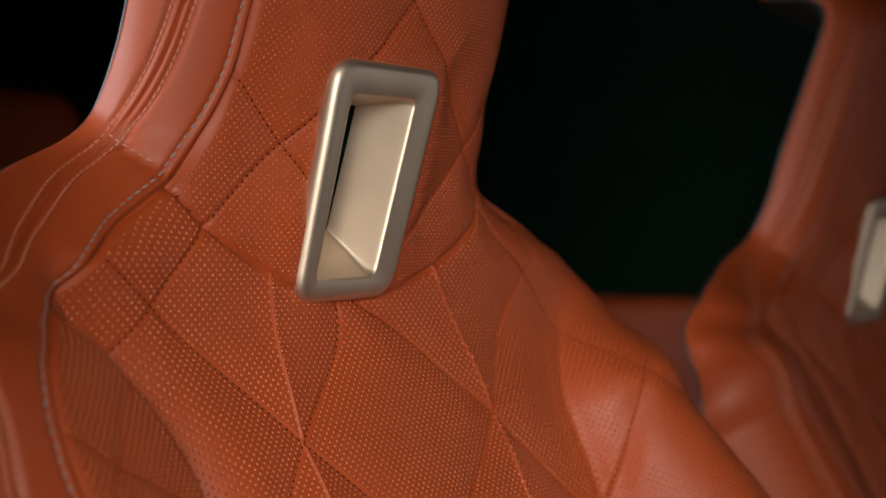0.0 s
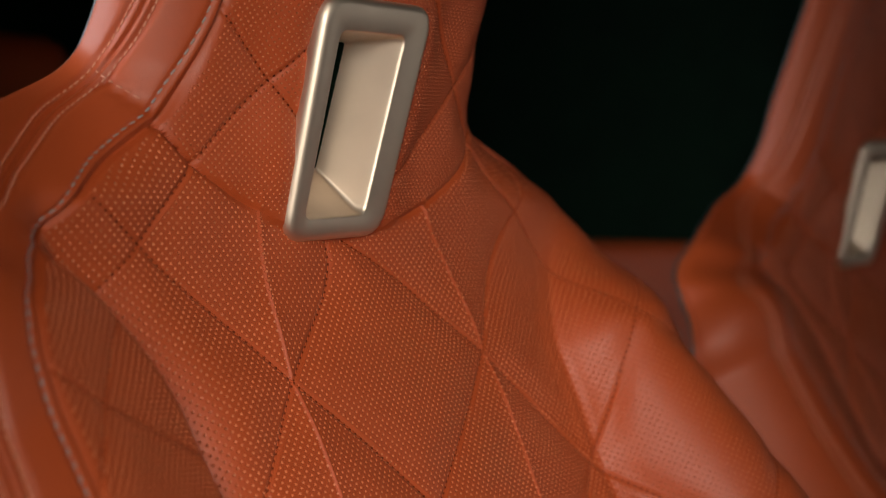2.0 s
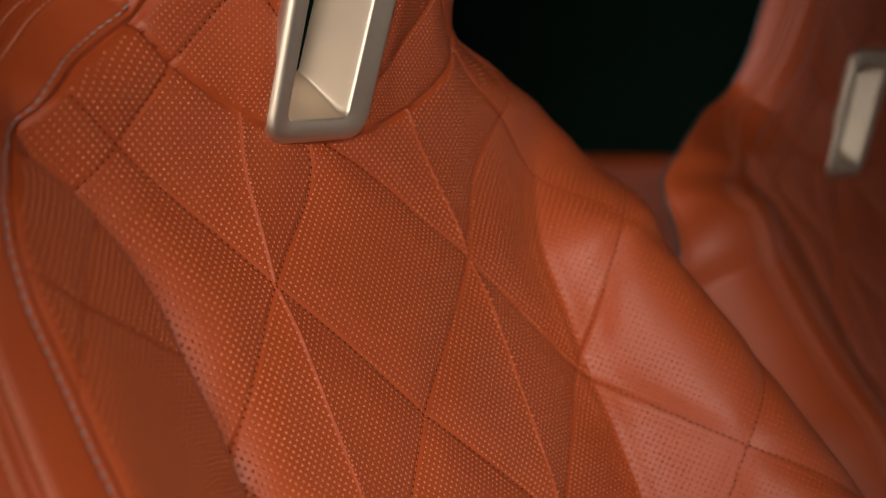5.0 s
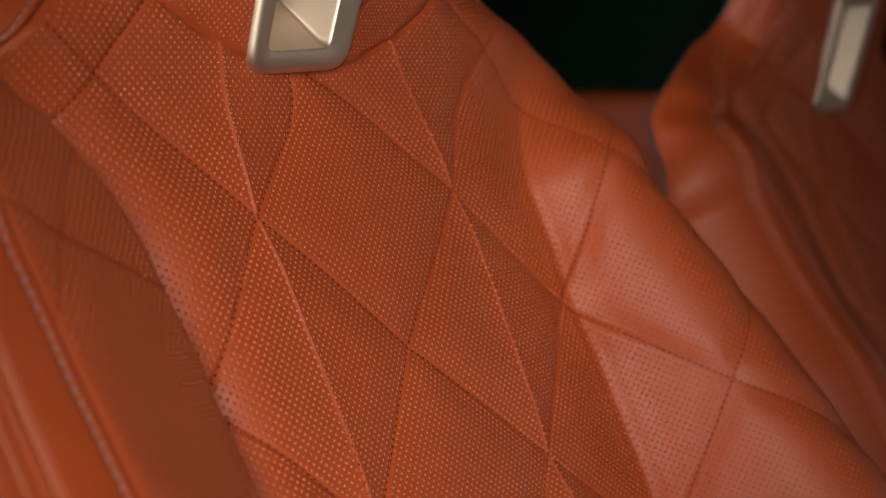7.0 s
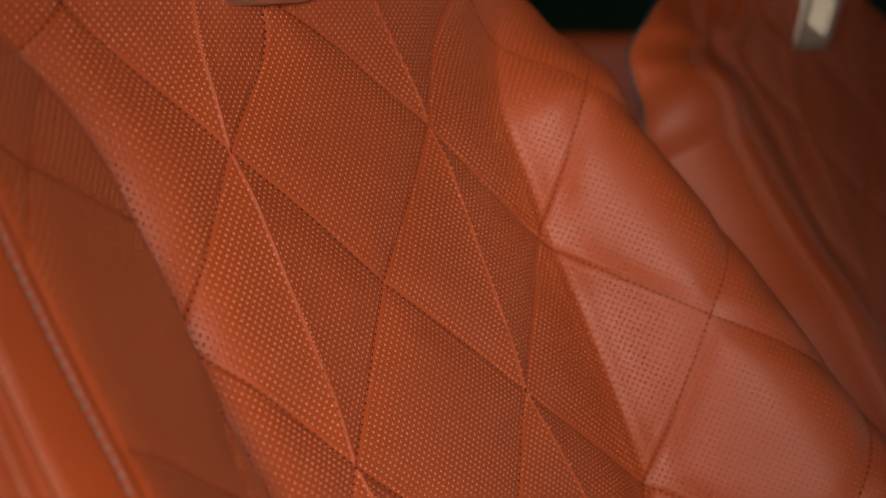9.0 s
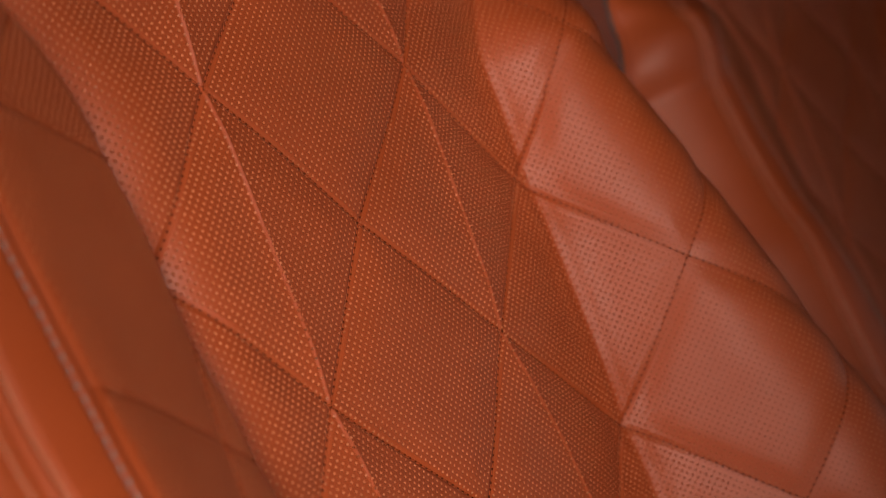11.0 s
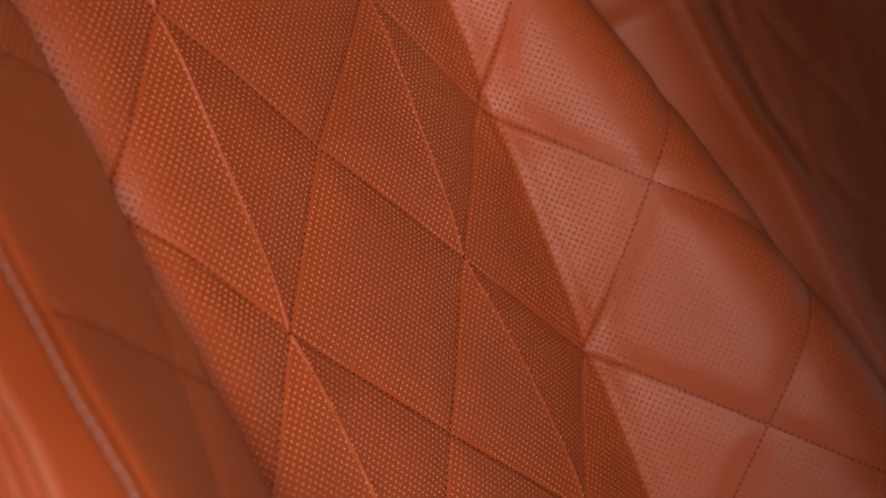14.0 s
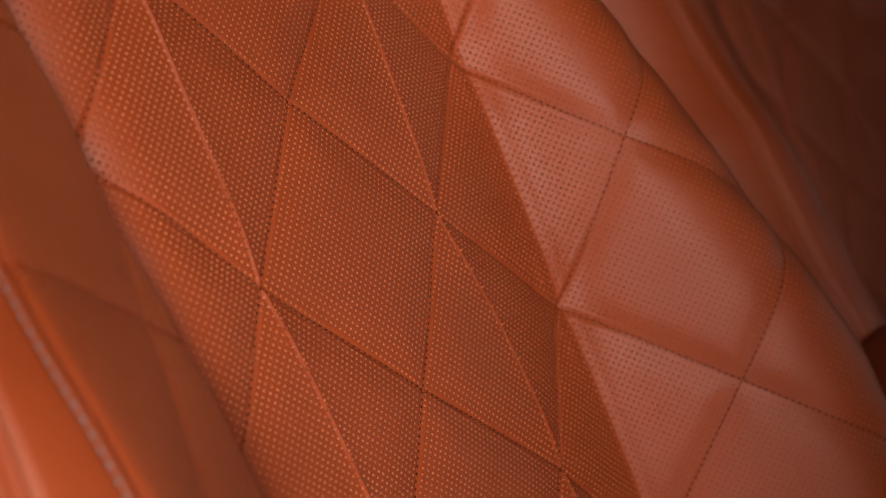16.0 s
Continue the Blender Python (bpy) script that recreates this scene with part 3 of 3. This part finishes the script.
def rounded_box(bm, size, at, bevel, segments=3):
    made = bmesh.ops.create_cube(bm, size=1.0)["verts"]
    bmesh.ops.scale(bm, vec=size, verts=made)
    bmesh.ops.translate(bm, vec=at, verts=made)
    edges = list({e for v in made for e in v.link_edges})
    bmesh.ops.bevel(bm, geom=edges, offset=bevel, segments=segments, affect="EDGES", profile=0.6)


def part(name, bm, material, parent=None, label=""):
    me = bpy.data.meshes.new(name)
    bm.to_mesh(me)
    bm.free()
    me.polygons.foreach_set("use_smooth", [True] * len(me.polygons))
    me.materials.append(material)
    ob = new(name, me)
    ob.parent = parent
    if label:
        tagged(ob, label)
    return ob


def box_part(name, size, at, bevel, material, parent=None, label="", segments=3):
    bm = bmesh.new()
    rounded_box(bm, size, at, bevel, segments)
    ob = part(name, bm, material, parent, label)
    ob.data.set_sharp_from_angle(angle=radians(40))
    return ob


build_seat(seat)
box_part("cushion", (0.50, 0.52, 0.16), (0.0, -0.42, -0.42), 0.05, SMOOTH, seat, segments=4)
seat.matrix_world = CABIN @ pose(0, 0, SEAT_Z)
FAR_DROP = 0.036
far_seat = copy_thing(seat, CABIN @ pose(0.645, 0.03, SEAT_Z - FAR_DROP, 0, 0, -5.0) @ pose(0.02, -0.03, 0))


# ---- the cabin, in the seats' own directions: x to the right, y to the rear ----
def placed(ob, m=None):
    ob.matrix_world = CABIN @ (m or Matrix())
    return ob


def slab(name, low, high, material, label, category):
    size = [b - a for a, b in zip(low, high)]
    ob = box_part(name, size, [(a + b) / 2 for a, b in zip(low, high)], 0.004, material)
    tagged(placed(ob), label, category, kind="structure")
    return ob


slab("floor", (-3.0, -3.0, -0.05), (3.0, 3.0, 0.0), CARPET, "dark carpeted floor under the seats", "floor")
for x, drop, base in ((0.0, 0.0, None), (0.665, FAR_DROP, None)):
    high = SEAT_Z - drop - 0.50
    base = new("seat_base")
    box_part("rail", (0.04, 0.50, 0.04), (-0.18, 0, 0.02), 0.006, BLACK, base)
    box_part("rail", (0.04, 0.50, 0.04), (0.18, 0, 0.02), 0.006, BLACK, base)
    box_part("frame", (0.42, 0.46, high - 0.04), (0, 0, 0.04 + (high - 0.04) / 2), 0.02, BLACK, base)
    tagged(placed(base, pose(x, -0.42, 0)), "black seat base on two floor rails under a seat", "seat base", "seat bases")

slab("wall_right", (1.10, -1.2, 0.0), (1.18, 1.6, 1.20), BLACK, "dark side of the cabin with black window", "wall")
# out of view; added so that little light reaches the rear seat
slab("left_light_block", (-0.56, 0.70, 0.0), (-0.40, 1.60, 1.20), BLACK, "unseen dark wall behind the open door, added to keep light off the rear", "wall")
# stands out of view, added to shade the near border and rear headrest
slab("pillar", (-0.60, -0.216, 0.0), (-0.50, 0.25, 1.03), BLACK, "unseen black pillar added to keep door light off the seat border", "pillar")
slab("wall_rear", (-0.60, 1.60, 0.0), (1.18, 1.68, 1.20), BLACK, "dark rear end of the cabin", "wall")
# unseen slab added ahead of the door to cut light on the far seat
slab("front_left_light_block", (-0.57, -1.60, 0.0), (-0.46, -0.465, 1.20), BLACK, "unseen black slab in front of the door, added to shade the far seat", "wall")
# beam above the view, added to dim the far and rear seats
slab("roof_light_block", (-0.54, -0.461, 1.035), (-0.43, 0.696, 1.196), BLACK, "unseen black beam above the open door, added to block light", "roof rail")
slab("ceiling", (-0.60, -1.60, 1.204), (1.18, 1.68, 1.28), BLACK, "black headliner of the cabin", "ceiling")

door = new("door_panel")
box_part("upper_trim", (0.05, 1.5, 0.30), (1.075, 0.15, 0.597), 0.02, SMOOTH, door)
box_part("lower_trim", (0.06, 1.5, 0.40), (1.07, 0.15, 0.24), 0.02, BLACK, door)
tagged(placed(door), "orange leather door panel below a black window", "door panel", kind="structure")

rear = new("rear_seat")
box_part("backrest", (1.2, 0.14, 0.62), (0.45, 1.05, 0.45), 0.05, SMOOTH, rear, segments=4)
box_part("cushion", (1.2, 0.45, 0.24), (0.45, 0.80, 0.12), 0.05, SMOOTH, rear, segments=4)
box_part("headrest", (0.24, 0.11, 0.24), (0.645, 1.02, 0.855), 0.045, SMOOTH, rear, segments=5)
tagged(placed(rear), "orange leather rear seat in deep shade behind the front seats", "rear seat")

console = new("centre_console")
box_part("body", (0.17, 0.60, 0.44), (0.34, -0.42, 0.22), 0.02, BLACK, console)
box_part("armrest", (0.16, 0.34, 0.05), (0.34, -0.30, 0.467), 0.018, SMOOTH, console)
tagged(placed(console), "black centre console with orange leather armrest between the seats", "console")
